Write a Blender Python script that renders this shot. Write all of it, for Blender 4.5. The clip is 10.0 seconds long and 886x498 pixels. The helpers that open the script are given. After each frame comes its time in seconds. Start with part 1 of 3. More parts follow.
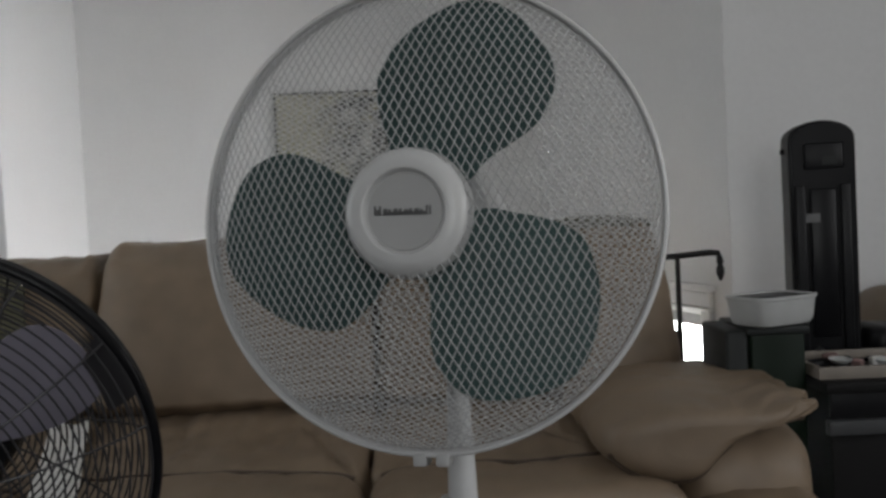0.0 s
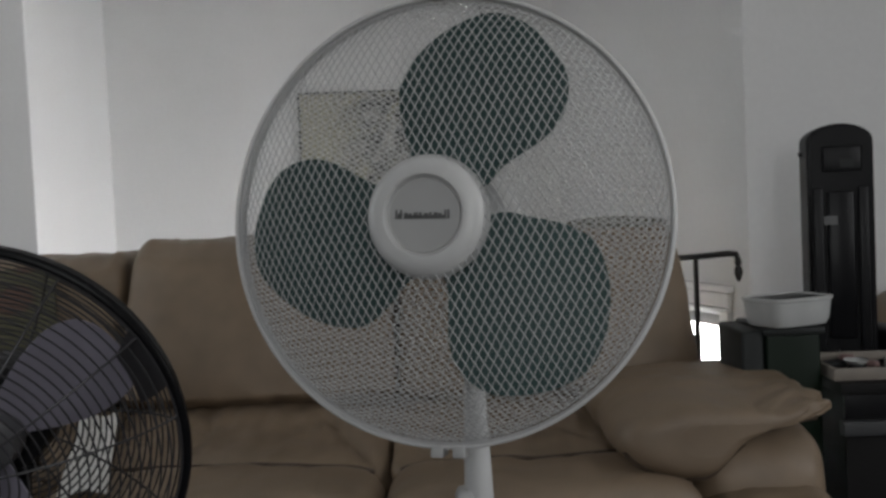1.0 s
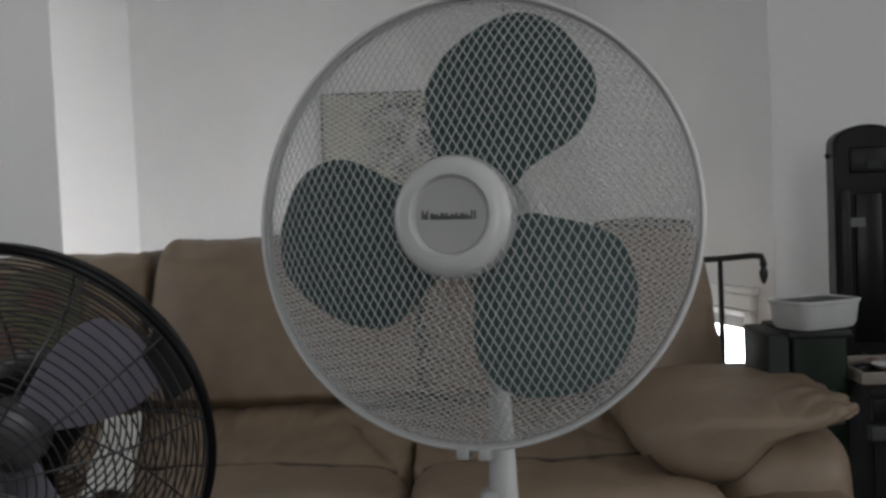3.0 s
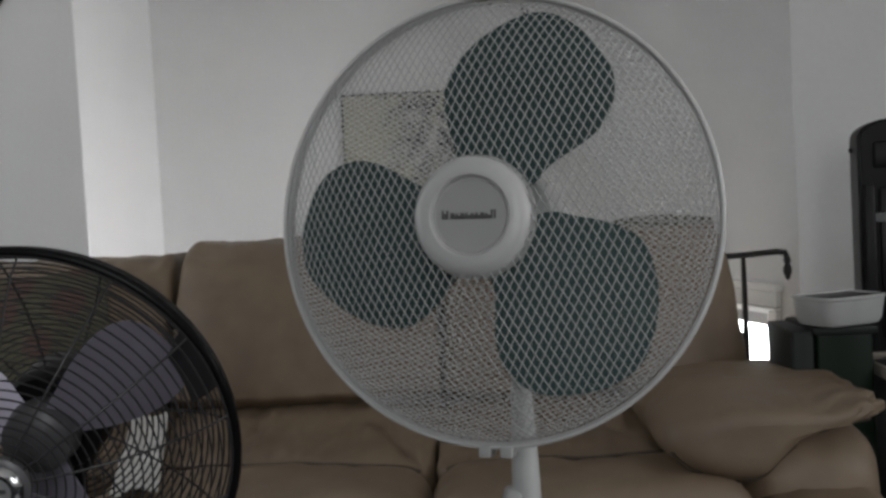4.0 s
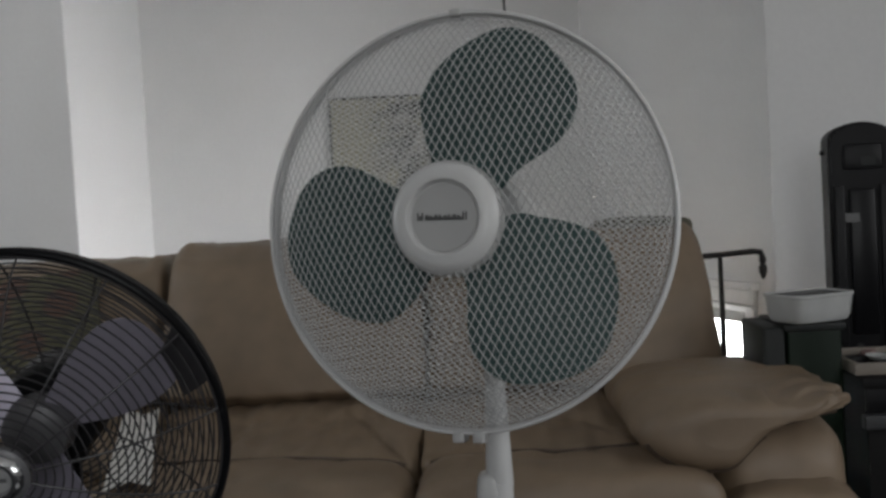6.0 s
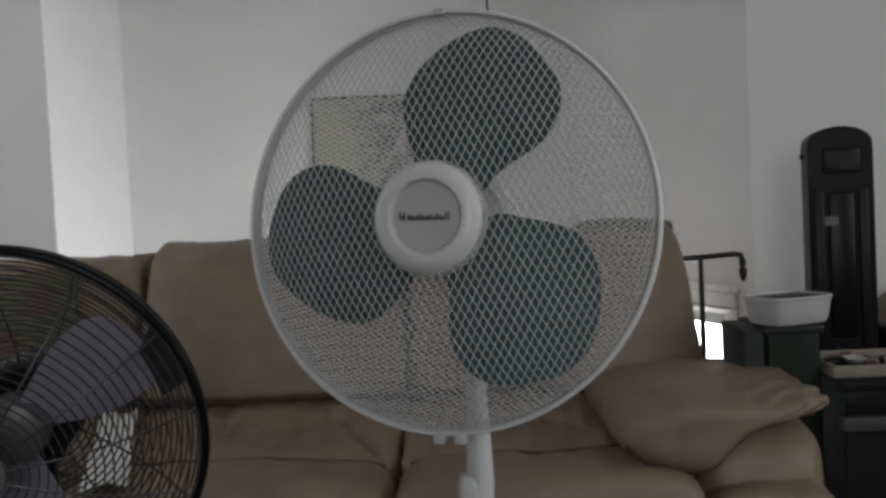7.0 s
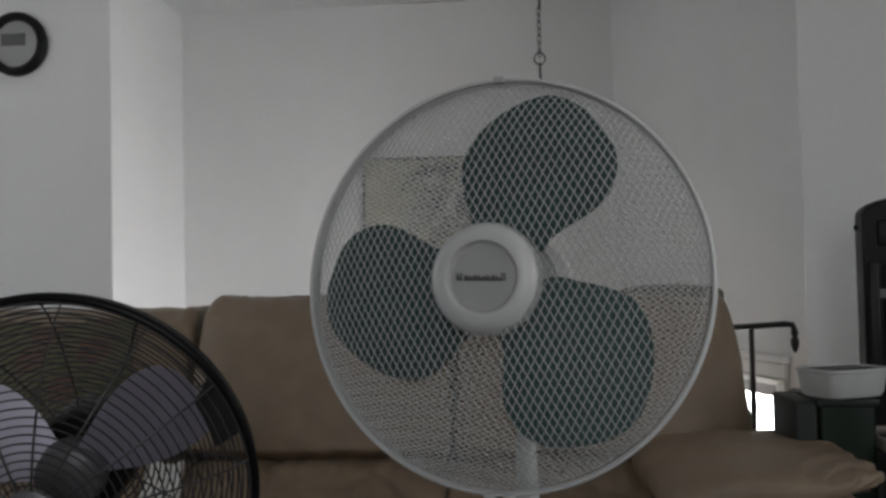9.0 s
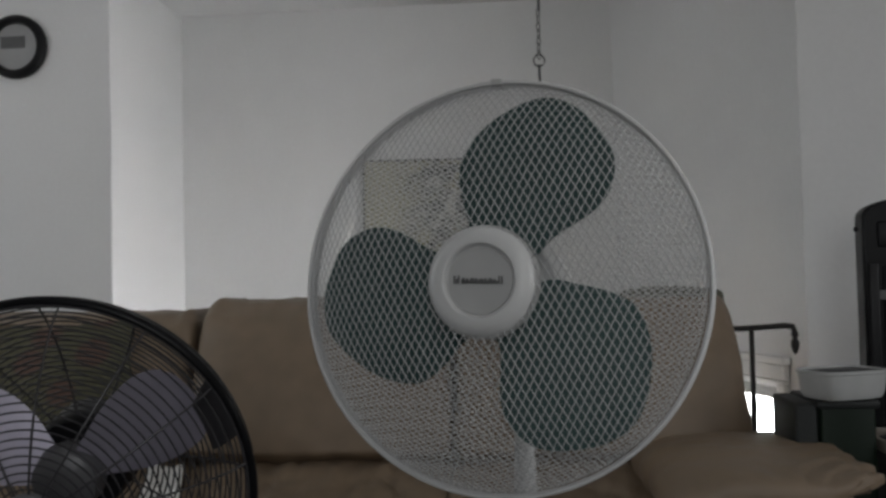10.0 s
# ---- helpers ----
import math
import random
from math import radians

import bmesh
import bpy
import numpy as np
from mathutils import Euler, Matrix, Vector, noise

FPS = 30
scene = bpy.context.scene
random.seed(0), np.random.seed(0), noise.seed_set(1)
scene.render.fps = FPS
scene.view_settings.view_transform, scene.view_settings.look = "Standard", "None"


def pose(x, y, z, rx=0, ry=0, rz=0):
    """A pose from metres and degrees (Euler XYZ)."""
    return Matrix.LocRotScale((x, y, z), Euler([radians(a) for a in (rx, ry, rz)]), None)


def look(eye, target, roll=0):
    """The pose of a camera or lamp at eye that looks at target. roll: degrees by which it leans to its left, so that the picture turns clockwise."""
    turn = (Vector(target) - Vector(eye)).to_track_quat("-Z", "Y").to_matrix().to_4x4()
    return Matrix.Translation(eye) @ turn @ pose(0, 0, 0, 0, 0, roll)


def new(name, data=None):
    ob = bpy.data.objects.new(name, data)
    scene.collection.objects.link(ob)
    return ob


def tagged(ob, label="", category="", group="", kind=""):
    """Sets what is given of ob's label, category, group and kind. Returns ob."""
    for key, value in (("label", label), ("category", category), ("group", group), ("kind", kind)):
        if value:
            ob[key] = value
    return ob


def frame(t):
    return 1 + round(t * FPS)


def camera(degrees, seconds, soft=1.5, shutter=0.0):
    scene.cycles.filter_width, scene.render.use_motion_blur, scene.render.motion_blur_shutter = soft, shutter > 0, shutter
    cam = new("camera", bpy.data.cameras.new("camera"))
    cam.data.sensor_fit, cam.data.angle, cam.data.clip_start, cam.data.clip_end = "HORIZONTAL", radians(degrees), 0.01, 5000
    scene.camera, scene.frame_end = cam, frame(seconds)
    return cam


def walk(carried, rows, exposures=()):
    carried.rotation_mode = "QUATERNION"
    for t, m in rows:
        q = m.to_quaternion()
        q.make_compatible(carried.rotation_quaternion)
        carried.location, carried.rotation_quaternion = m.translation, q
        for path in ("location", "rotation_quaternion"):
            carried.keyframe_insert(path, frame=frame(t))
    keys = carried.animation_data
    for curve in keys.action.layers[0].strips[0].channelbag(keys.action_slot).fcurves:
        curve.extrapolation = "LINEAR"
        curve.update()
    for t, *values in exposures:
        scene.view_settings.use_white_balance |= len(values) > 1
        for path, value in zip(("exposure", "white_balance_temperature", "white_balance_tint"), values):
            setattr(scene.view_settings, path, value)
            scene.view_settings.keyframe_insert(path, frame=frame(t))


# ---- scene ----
# camera and walk
cam = camera(52.0, 10.0, soft=2.95)
ROWS = [
    (0, 0.0000, 0.0000, 1.0000, 87.72, 2.95, 0.00),
    (0.5, -0.0001, -0.0078, 1.0053, 87.71, 2.65, -0.02),
    (1, 0.0042, -0.0419, 1.0058, 87.63, 2.57, 1.39),
    (1.5, 0.0059, -0.0346, 1.0048, 87.72, 2.79, 2.04),
    (2, 0.0069, -0.0402, 1.0044, 87.67, 2.76, 1.93),
    (2.5, -0.0014, -0.0366, 1.0050, 87.75, 2.43, 2.03),
    (4, 0.0006, -0.0444, 1.0060, 87.78, 3.09, 4.06),
    (4.5, 0.0019, -0.0370, 1.0044, 87.90, 3.12, 3.87),
    (5, 0.0049, -0.0389, 1.0029, 87.91, 3.40, 3.77),
    (5.5, 0.0094, -0.0672, 1.0067, 87.91, 2.84, 4.04),
    (6, 0.0197, -0.1077, 1.0054, 87.84, 3.23, 3.40),
    (7.5, 0.0155, -0.1016, 1.0037, 87.85, 2.60, 2.01),
    (8, 0.0089, -0.1075, 1.0026, 87.95, 2.52, 4.34),
    (8.5, 0.0087, -0.1239, 1.0050, 90.77, 1.14, 4.96),
    (9, 0.0081, -0.1243, 1.0044, 91.78, 1.23, 5.08),
    (9.5, 0.0094, -0.1281, 1.0052, 91.95, 1.15, 5.15),
    (10, 0.0115, -0.1213, 1.0056, 91.89, 1.33, 5.13),
]
walk(cam, [(t, pose(x, y, z, rx, ry, rz)) for t, x, y, z, rx, ry, rz in ROWS], [(0.0, 0.13), (7.9, 0.13), (8.8, -0.08), (10.0, -0.08)])

# light: overcast sky through windows in the right and rear walls, plus an added left fill
world = bpy.data.worlds.new("world")
scene.world = world
world.use_nodes = True
wn = world.node_tree
sky = wn.nodes.new("ShaderNodeTexSky")
sky.sky_type, sky.sun_disc = "NISHITA", False
sky.sun_elevation, sky.sun_rotation = radians(40), radians(100)
wn.nodes["Background"].inputs["Strength"].default_value = 0.08
wn.links.new(sky.outputs[0], wn.nodes["Background"].inputs["Color"])


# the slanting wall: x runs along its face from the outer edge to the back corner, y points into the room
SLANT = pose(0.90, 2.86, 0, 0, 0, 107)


def area(name, m, w, h, power, colour=(1, 1, 1)):
    d = bpy.data.lights.new(name, "AREA")
    d.shape, d.size, d.size_y, d.energy, d.color = "RECTANGLE", w, h, power, colour
    ob = new(name, d)
    ob.matrix_world = m
    return ob


area("window_light_side", look((2.55, 0.1, 1.55), (0.0, 0.9, 1.1)), 1.5, 1.2, 16, (1.0, 1.0, 1.0))
# unseen lamp added on the left to brighten the slanting wall
area("fill_light_left", look((-3.15, 1.5, 1.6), (0.7, 3.3, 1.5)), 1.0, 1.0, 8.5, (0.97, 0.99, 1.0))
area("window_light_rear", look((0.2, -2.15, 1.55), (0.0, 2.0, 1.3)), 0.7, 1.0, 15, (0.99, 1.0, 1.0))
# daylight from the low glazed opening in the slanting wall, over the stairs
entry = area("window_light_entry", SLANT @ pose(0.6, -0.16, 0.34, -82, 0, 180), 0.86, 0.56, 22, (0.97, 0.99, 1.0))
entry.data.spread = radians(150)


# ---- materials ----
def mat(name, colour, rough=0.6, metal=0.0, grain=0.0, scale=40.0, bump=0.0, bscale=120.0, big=0.0, bigscale=2.0, rand=0.0, coat=0.0):
    m = bpy.data.materials.new(name)
    m.use_nodes = True
    nt = m.node_tree
    b = nt.nodes["Principled BSDF"]
    b.inputs["Roughness"].default_value, b.inputs["Metallic"].default_value = rough, metal
    b.inputs["Coat Weight"].default_value = coat
    tc = nt.nodes.new("ShaderNodeTexCoord")

    def ntex(s, detail=6):
        n = nt.nodes.new("ShaderNodeTexNoise")
        n.inputs["Scale"].default_value, n.inputs["Detail"].default_value = s, detail
        nt.links.new(tc.outputs["Object"], n.inputs["Vector"])
        return n

    def vary(col, fac, amount):
        mx = nt.nodes.new("ShaderNodeHueSaturation")
        mr = nt.nodes.new("ShaderNodeMapRange")
        mr.inputs[1].default_value, mr.inputs[2].default_value = 0.25, 0.75
        mr.inputs[3].default_value, mr.inputs[4].default_value = 1 - amount, 1 + amount
        nt.links.new(fac, mr.inputs[0])
        nt.links.new(mr.outputs[0], mx.inputs["Value"])
        nt.links.new(col, mx.inputs["Color"])
        return mx.outputs[0]

    rgb = nt.nodes.new("ShaderNodeRGB")
    rgb.outputs[0].default_value = (*colour, 1)
    col = rgb.outputs[0]
    if grain:
        n1 = ntex(scale)
        col = vary(col, n1.outputs[0], grain)
        mr = nt.nodes.new("ShaderNodeMapRange")
        mr.inputs[3].default_value, mr.inputs[4].default_value = max(0.02, rough - 0.12), min(1, rough + 0.12)
        nt.links.new(n1.outputs[0], mr.inputs[0])
        nt.links.new(mr.outputs[0], b.inputs["Roughness"])
    if big:
        col = vary(col, ntex(bigscale, 3).outputs[0], big)
    if rand:
        oi = nt.nodes.new("ShaderNodeObjectInfo")
        col = vary(col, oi.outputs["Random"], rand)
    nt.links.new(col, b.inputs["Base Color"])
    if bump:
        bp = nt.nodes.new("ShaderNodeBump")
        bp.inputs["Strength"].default_value, bp.inputs["Distance"].default_value = bump, 0.004
        nt.links.new(ntex(bscale).outputs[0], bp.inputs["Height"])
        nt.links.new(bp.outputs[0], b.inputs["Normal"])
    return m


M_WALL = mat("wall_paint", (0.76, 0.76, 0.76), 0.75, grain=0.02, scale=60, bump=0.08, bscale=180, big=0.03, bigscale=1.2)
M_CEIL = mat("ceiling_paint", (0.78, 0.78, 0.78), 0.85, grain=0.03, scale=90, bump=0.2, bscale=200)
M_CARPET = mat("carpet", (0.035, 0.035, 0.038), 0.95, grain=0.3, scale=300, bump=0.6, bscale=400, big=0.12)
M_TRIM = mat("white_trim", (0.8, 0.8, 0.79), 0.4, grain=0.03, scale=30)
M_LEATHER = mat("tan_leather", (0.208, 0.153, 0.103), 0.5, grain=0.1, scale=14, bump=0.18, bscale=260, big=0.12, bigscale=3.5)


def add_creases(m, scale, strength, distance):
    """Broad soft wrinkles over the fine grain of a leather."""
    nt = m.node_tree
    b = nt.nodes["Principled BSDF"]
    tc = nt.nodes.new("ShaderNodeTexCoord")
    mp = nt.nodes.new("ShaderNodeMapping")
    mp.inputs["Scale"].default_value = (1.0, 0.55, 1.6)
    n = nt.nodes.new("ShaderNodeTexNoise")
    n.noise_type = "RIDGED_MULTIFRACTAL"
    n.inputs["Scale"].default_value, n.inputs["Detail"].default_value, n.inputs["Distortion"].default_value = scale, 4, 0.6
    bp = nt.nodes.new("ShaderNodeBump")
    bp.inputs["Strength"].default_value, bp.inputs["Distance"].default_value = strength, distance
    nt.links.new(tc.outputs["Object"], mp.inputs[0])
    nt.links.new(mp.outputs[0], n.inputs["Vector"])
    nt.links.new(n.outputs[0], bp.inputs["Height"])
    nt.links.new(b.inputs["Normal"].links[0].from_socket, bp.inputs["Normal"])
    nt.links.new(bp.outputs[0], b.inputs["Normal"])


add_creases(M_LEATHER, 3.6, 0.9, 0.022)
M_HUB = mat("dark_grey_metal", (0.15, 0.148, 0.155), 0.4, 0.3, grain=0.15, scale=20)
M_STICKER = mat("sticker", (0.11, 0.11, 0.11), 0.6, grain=0.1, scale=40)
# sofa seam tubes: the shade down in the creases is put into this colour
M_SEAM_SHADE = mat("leather_seam_shade", (0.075, 0.052, 0.036), 0.65, grain=0.1, scale=30)
M_WHITE = mat("white_plastic", (0.56, 0.56, 0.555), 0.35, grain=0.03, scale=25)
# same white wire as the front, lightened to stand in for glints and haze
M_WIRE_LIT = mat("painted_wire_lit", (0.78, 0.78, 0.77), 0.35, grain=0.04, scale=40)
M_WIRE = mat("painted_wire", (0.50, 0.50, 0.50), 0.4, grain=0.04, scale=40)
M_BADGE = mat("grey_plastic", (0.42, 0.42, 0.415), 0.45, grain=0.03, scale=30)
M_LETTER = mat("dark_print", (0.11, 0.11, 0.11), 0.5, grain=0.1)
M_TEAL = mat("teal_plastic", (0.030, 0.068, 0.064), 0.62, grain=0.06, scale=12, big=0.1, bigscale=6)
M_BLACKWIRE = mat("black_wire", (0.046, 0.044, 0.047), 0.42, grain=0.1, scale=60)
M_BLACK = mat("black_plastic", (0.010, 0.010, 0.011), 0.4, grain=0.15, scale=30, bump=0.05)
M_GLOSS = mat("gloss_black", (0.005, 0.005, 0.006), 0.35, grain=0.1, scale=10)
M_GLOSS.node_tree.nodes["Principled BSDF"].inputs["Specular IOR Level"].default_value = 0.2
M_SILVER = mat("brushed_blade", (0.47, 0.44, 0.53), 0.4, 0.35, grain=0.07, scale=25, big=0.06, bigscale=5)
M_CHROME = mat("chrome", (0.75, 0.75, 0.76), 0.12, 1.0)
M_IRON = mat("wrought_iron", (0.012, 0.012, 0.012), 0.5, grain=0.2, scale=80, bump=0.1)
M_GREEN = mat("green_plastic", (0.004, 0.011, 0.005), 0.45, grain=0.1, scale=18)
M_GREYBIN = mat("grey_plastic_lid", (0.022, 0.024, 0.0235), 0.5, grain=0.1, scale=18)
M_WOODB = mat("black_wood", (0.008, 0.0075, 0.0075), 0.6, grain=0.2, scale=20)
for m_ in (M_GREEN, M_GREYBIN, M_BLACK):
    m_.node_tree.nodes["Principled BSDF"].inputs["Specular IOR Level"].default_value = 0.2
M_WOODB.node_tree.nodes["Principled BSDF"].inputs["Specular IOR Level"].default_value = 0.2
M_EDGING = mat("grey_edging", (0.045, 0.046, 0.048), 0.6, grain=0.1, scale=25)
M_TUB = mat("grey_white_plastic", (0.43, 0.435, 0.425), 0.5, grain=0.06, scale=18, big=0.06, bigscale=9)
M_PAPER = mat("paper", (0.68, 0.67, 0.64), 0.8, grain=0.05, scale=30)
M_PINK = mat("pink_packet", (0.27, 0.17, 0.16), 0.5, grain=0.15, scale=25, rand=0.25)
M_TAN = mat("tan_tray", (0.22, 0.19, 0.16), 0.55, grain=0.1, scale=25)
M_LUMP = mat("grey_green_lump", (0.12, 0.115, 0.09), 0.95, grain=0.2, scale=60, bump=0.6, bscale=200)
M_CLOCKFACE = mat("clock_face", (0.36, 0.36, 0.36), 0.5, grain=0.04, scale=20)
M_STEELPIPE = mat("chain_steel", (0.09, 0.09, 0.09), 0.4, 0.7, grain=0.2, scale=60)


def throw_material():
    m = mat("olive_throw", (0.09, 0.085, 0.05), 0.95, grain=0.2, scale=50, bump=0.5, bscale=220)
    nt = m.node_tree
    b = nt.nodes["Principled BSDF"]
    src = b.inputs["Base Color"].links[0].from_socket
    tc = nt.nodes.new("ShaderNodeTexCoord")
    vo = nt.nodes.new("ShaderNodeTexVoronoi")
    vo.inputs["Scale"].default_value = 7
    nt.links.new(tc.outputs["Object"], vo.inputs["Vector"])
    mr = nt.nodes.new("ShaderNodeMapRange")
    mr.inputs[1].default_value, mr.inputs[2].default_value = 0.38, 0.28
    nt.links.new(vo.outputs["Distance"], mr.inputs[0])
    mx = nt.nodes.new("ShaderNodeMix")
    mx.data_type = "RGBA"
    mx.inputs[7].default_value = (0.105, 0.06, 0.045, 1)
    nt.links.new(mr.outputs[0], mx.inputs[0])
    nt.links.new(src, mx.inputs[6])
    nt.links.new(mx.outputs[2], b.inputs["Base Color"])
    return m


M_THROW = throw_material()


def print_material():
    """A faded print: cream paper that turns to mottled grey and pale shapes on one side."""
    m = mat("faded_print", (0.38, 0.365, 0.275), 0.7, grain=0.06, scale=30, big=0.1, bigscale=6)
    nt = m.node_tree
    b = nt.nodes["Principled BSDF"]
    col = b.inputs["Base Color"].links[0].from_socket
    tc = nt.nodes.new("ShaderNodeTexCoord")
    sep = nt.nodes.new("ShaderNodeSeparateXYZ")
    nt.links.new(tc.outputs["Object"], sep.inputs[0])
    side = nt.nodes.new("ShaderNodeMapRange")
    side.inputs[1].default_value, side.inputs[2].default_value = -0.13, 0.05
    nt.links.new(sep.outputs[0], side.inputs[0])
    for scale, lo, hi, amount, colour in ((7.0, 0.40, 0.50, 0.9, (0.15, 0.15, 0.145, 1)), (9.0, 0.52, 0.58, 0.85, (0.52, 0.51, 0.48, 1)), (15.0, 0.53, 0.58, 0.9, (0.05, 0.05, 0.05, 1))):
        n = nt.nodes.new("ShaderNodeTexNoise")
        n.inputs["Scale"].default_value, n.inputs["Detail"].default_value = scale, 3
        nt.links.new(tc.outputs["Object"], n.inputs["Vector"])
        mr = nt.nodes.new("ShaderNodeMapRange")
        mr.inputs[1].default_value, mr.inputs[2].default_value, mr.inputs[4].default_value = lo, hi, amount
        nt.links.new(n.outputs[0], mr.inputs[0])
        mul = nt.nodes.new("ShaderNodeMath")
        mul.operation = "MULTIPLY"
        nt.links.new(mr.outputs[0], mul.inputs[0])
        nt.links.new(side.outputs[0], mul.inputs[1])
        mx = nt.nodes.new("ShaderNodeMix")
        mx.data_type = "RGBA"
        mx.inputs[7].default_value = colour
        nt.links.new(mul.outputs[0], mx.inputs[0])
        nt.links.new(col, mx.inputs[6])
        col = mx.outputs[2]
    nt.links.new(col, b.inputs["Base Color"])
    return m


M_PRINT = print_material()


def glow(name, colour, strength):
    m = bpy.data.materials.new(name)
    m.use_nodes = True
    nt = m.node_tree
    nt.nodes.clear()
    e, o = nt.nodes.new("ShaderNodeEmission"), nt.nodes.new("ShaderNodeOutputMaterial")
    e.inputs[0].default_value, e.inputs[1].default_value = (*colour, 1), strength
    nt.links.new(e.outputs[0], o.inputs[0])
    return m


M_SKYGLOW = glow("daylight_outside", (1, 1, 1), 4.0)
M_SHEER = mat("sheer_blind", (0.6, 0.6, 0.58), 0.9, grain=0.05, scale=80)


def glass_material():
    m = bpy.data.materials.new("window_glass")
    m.use_nodes = True
    b = m.node_tree.nodes["Principled BSDF"]
    b.inputs["Transmission Weight"].default_value, b.inputs["Roughness"].default_value, b.inputs["IOR"].default_value = 1, 0.02, 1.1
    return m


M_GLASS = glass_material()


# ---- building helpers ----
def link(name, bm, material, parent=None, label="", smooth=True):
    me = bpy.data.meshes.new(name)
    bm.normal_update()
    bm.to_mesh(me)
    bm.free()
    me.materials.append(material)
    if smooth:
        for p in me.polygons:
            p.use_smooth = True
        me.set_sharp_from_angle(angle=radians(42))
    ob = new(name, me)
    if parent is not None:
        ob.parent = parent
    if label:
        ob["label"] = label
    return ob


def part(name, bm, material, parent, label="", smooth=True):
    return link(name, bm, material, parent, label, smooth)


def empty(name, m, label, category, group=""):
    ob = new(name)
    ob.matrix_world = m
    return tagged(ob, label, category, group)


def add_box(bm, x0, x1, y0, y1, z0, z1, m=None):
    v = bmesh.ops.create_cube(bm, size=1)["verts"]
    t = Matrix.Translation(((x0 + x1) / 2, (y0 + y1) / 2, (z0 + z1) / 2)) @ Matrix.Diagonal((x1 - x0, y1 - y0, z1 - z0, 1))
    bmesh.ops.transform(bm, matrix=(m @ t) if m else t, verts=v)
    return v


def box(x0, x1, y0, y1, z0, z1, bevel=0.0, segs=2, m=None):
    bm = bmesh.new()
    add_box(bm, x0, x1, y0, y1, z0, z1)
    if bevel:
        bmesh.ops.bevel(bm, geom=bm.edges[:], offset=bevel, segments=segs, affect="EDGES", profile=0.5)
    if m:
        bmesh.ops.transform(bm, matrix=m, verts=bm.verts)
    return bm


def lathe(profile, n=64, axis="z", m=None):
    """A turned solid from (radius, height) pairs."""
    bm = bmesh.new()
    rings = []
    for r, h in profile:
        ring = []
        for i in range(n if r > 1e-6 else 1):
            a = 2 * math.pi * i / n
            p = (r * math.cos(a), r * math.sin(a), h) if axis == "z" else (r * math.cos(a), h, r * math.sin(a))
            ring.append(bm.verts.new(p))
        rings.append(ring)
    for a, b in zip(rings, rings[1:]):
        for i in range(n):
            q = [a[i % len(a)], a[(i + 1) % len(a)], b[(i + 1) % len(b)], b[i % len(b)]]
            q = [v for k, v in enumerate(q) if v not in q[:k]]
            if len(q) > 2:
                bm.faces.new(q)
    bmesh.ops.recalc_face_normals(bm, faces=bm.faces)
    if m:
        bmesh.ops.transform(bm, matrix=m, verts=bm.verts)
    return bm


def add_tube(verts, faces, pts, r, sides=5, closed=False):
    """Adds a round wire along pts to lists for from_pydata."""
    pts = [Vector(p) for p in pts]
    n, base = len(pts), len(verts)
    for i, p in enumerate(pts):
        a = pts[(i - 1) % n] if closed or i > 0 else p
        b = pts[(i + 1) % n] if closed or i < n - 1 else p
        d = (b - a).normalized()
        up = Vector((0, 0, 1)) if abs(d.z) < 0.9 else Vector((1, 0, 0))
        s = d.cross(up).normalized()
        u = s.cross(d)
        rr = r[i] if isinstance(r, (list, tuple)) else r
        for k in range(sides):
            w = 2 * math.pi * k / sides
            verts.append(p + rr * (math.cos(w) * s + math.sin(w) * u))
    for i in range(n if closed else n - 1):
        j = (i + 1) % n
        for k in range(sides):
            l = (k + 1) % sides
            faces.append((base + i * sides + k, base + i * sides + l, base + j * sides + l, base + j * sides + k))
    if not closed:
        faces.append(tuple(base + k for k in range(sides))[::-1])
        faces.append(tuple(base + (n - 1) * sides + k for k in range(sides)))


def pydata(verts, faces):
    bm = bmesh.new()
    me = bpy.data.meshes.new("temp")
    me.from_pydata([tuple(v) for v in verts], [], faces)
    bm.from_mesh(me)
    bpy.data.meshes.remove(me)
    bmesh.ops.recalc_face_normals(bm, faces=bm.faces)
    return bm


def tube(pts, r, sides=8, closed=False):
    v, f = [], []
    add_tube(v, f, pts, r, sides, closed)
    return pydata(v, f)


def puffy(w, d, h, n=5.0, cuts=22, wrinkle=0.004, seed=0.0, shape=None):
    """A stuffed block w x d x h round the origin: rounded edges, soft wrinkles; shape(p) may bend it."""
    bm = bmesh.new()
    bmesh.ops.create_cube(bm, size=2)
    bmesh.ops.subdivide_edges(bm, edges=bm.edges[:], cuts=cuts, use_grid_fill=True)
    for v in bm.verts:
        c = v.co
        k = (abs(c.x) ** n + abs(c.y) ** n + abs(c.z) ** n) ** (-1 / n)
        c = c * k
        q = Vector((c.x * w / 2, c.y * d / 2, c.z * h / 2))
        if shape:
            q = shape(q, c)
        s = noise.noise(q * 5 + Vector((seed, 3, 1))) + 0.5 * noise.noise(q * 13 + Vector((1, seed, 5)))
        # creases that gather towards the edges
        g = noise.noise(Vector((q.x * 26 + seed, q.y * 5, q.z * 7)))
        edge = max(abs(c.x), abs(c.z)) ** 4
        v.co = q + c.normalized() * (wrinkle * s + wrinkle * 0.9 * g * edge)
    bmesh.ops.recalc_face_normals(bm, faces=bm.faces)
    return bm


def moved(bm, m):
    bmesh.ops.transform(bm, matrix=m, verts=bm.verts)
    return bm


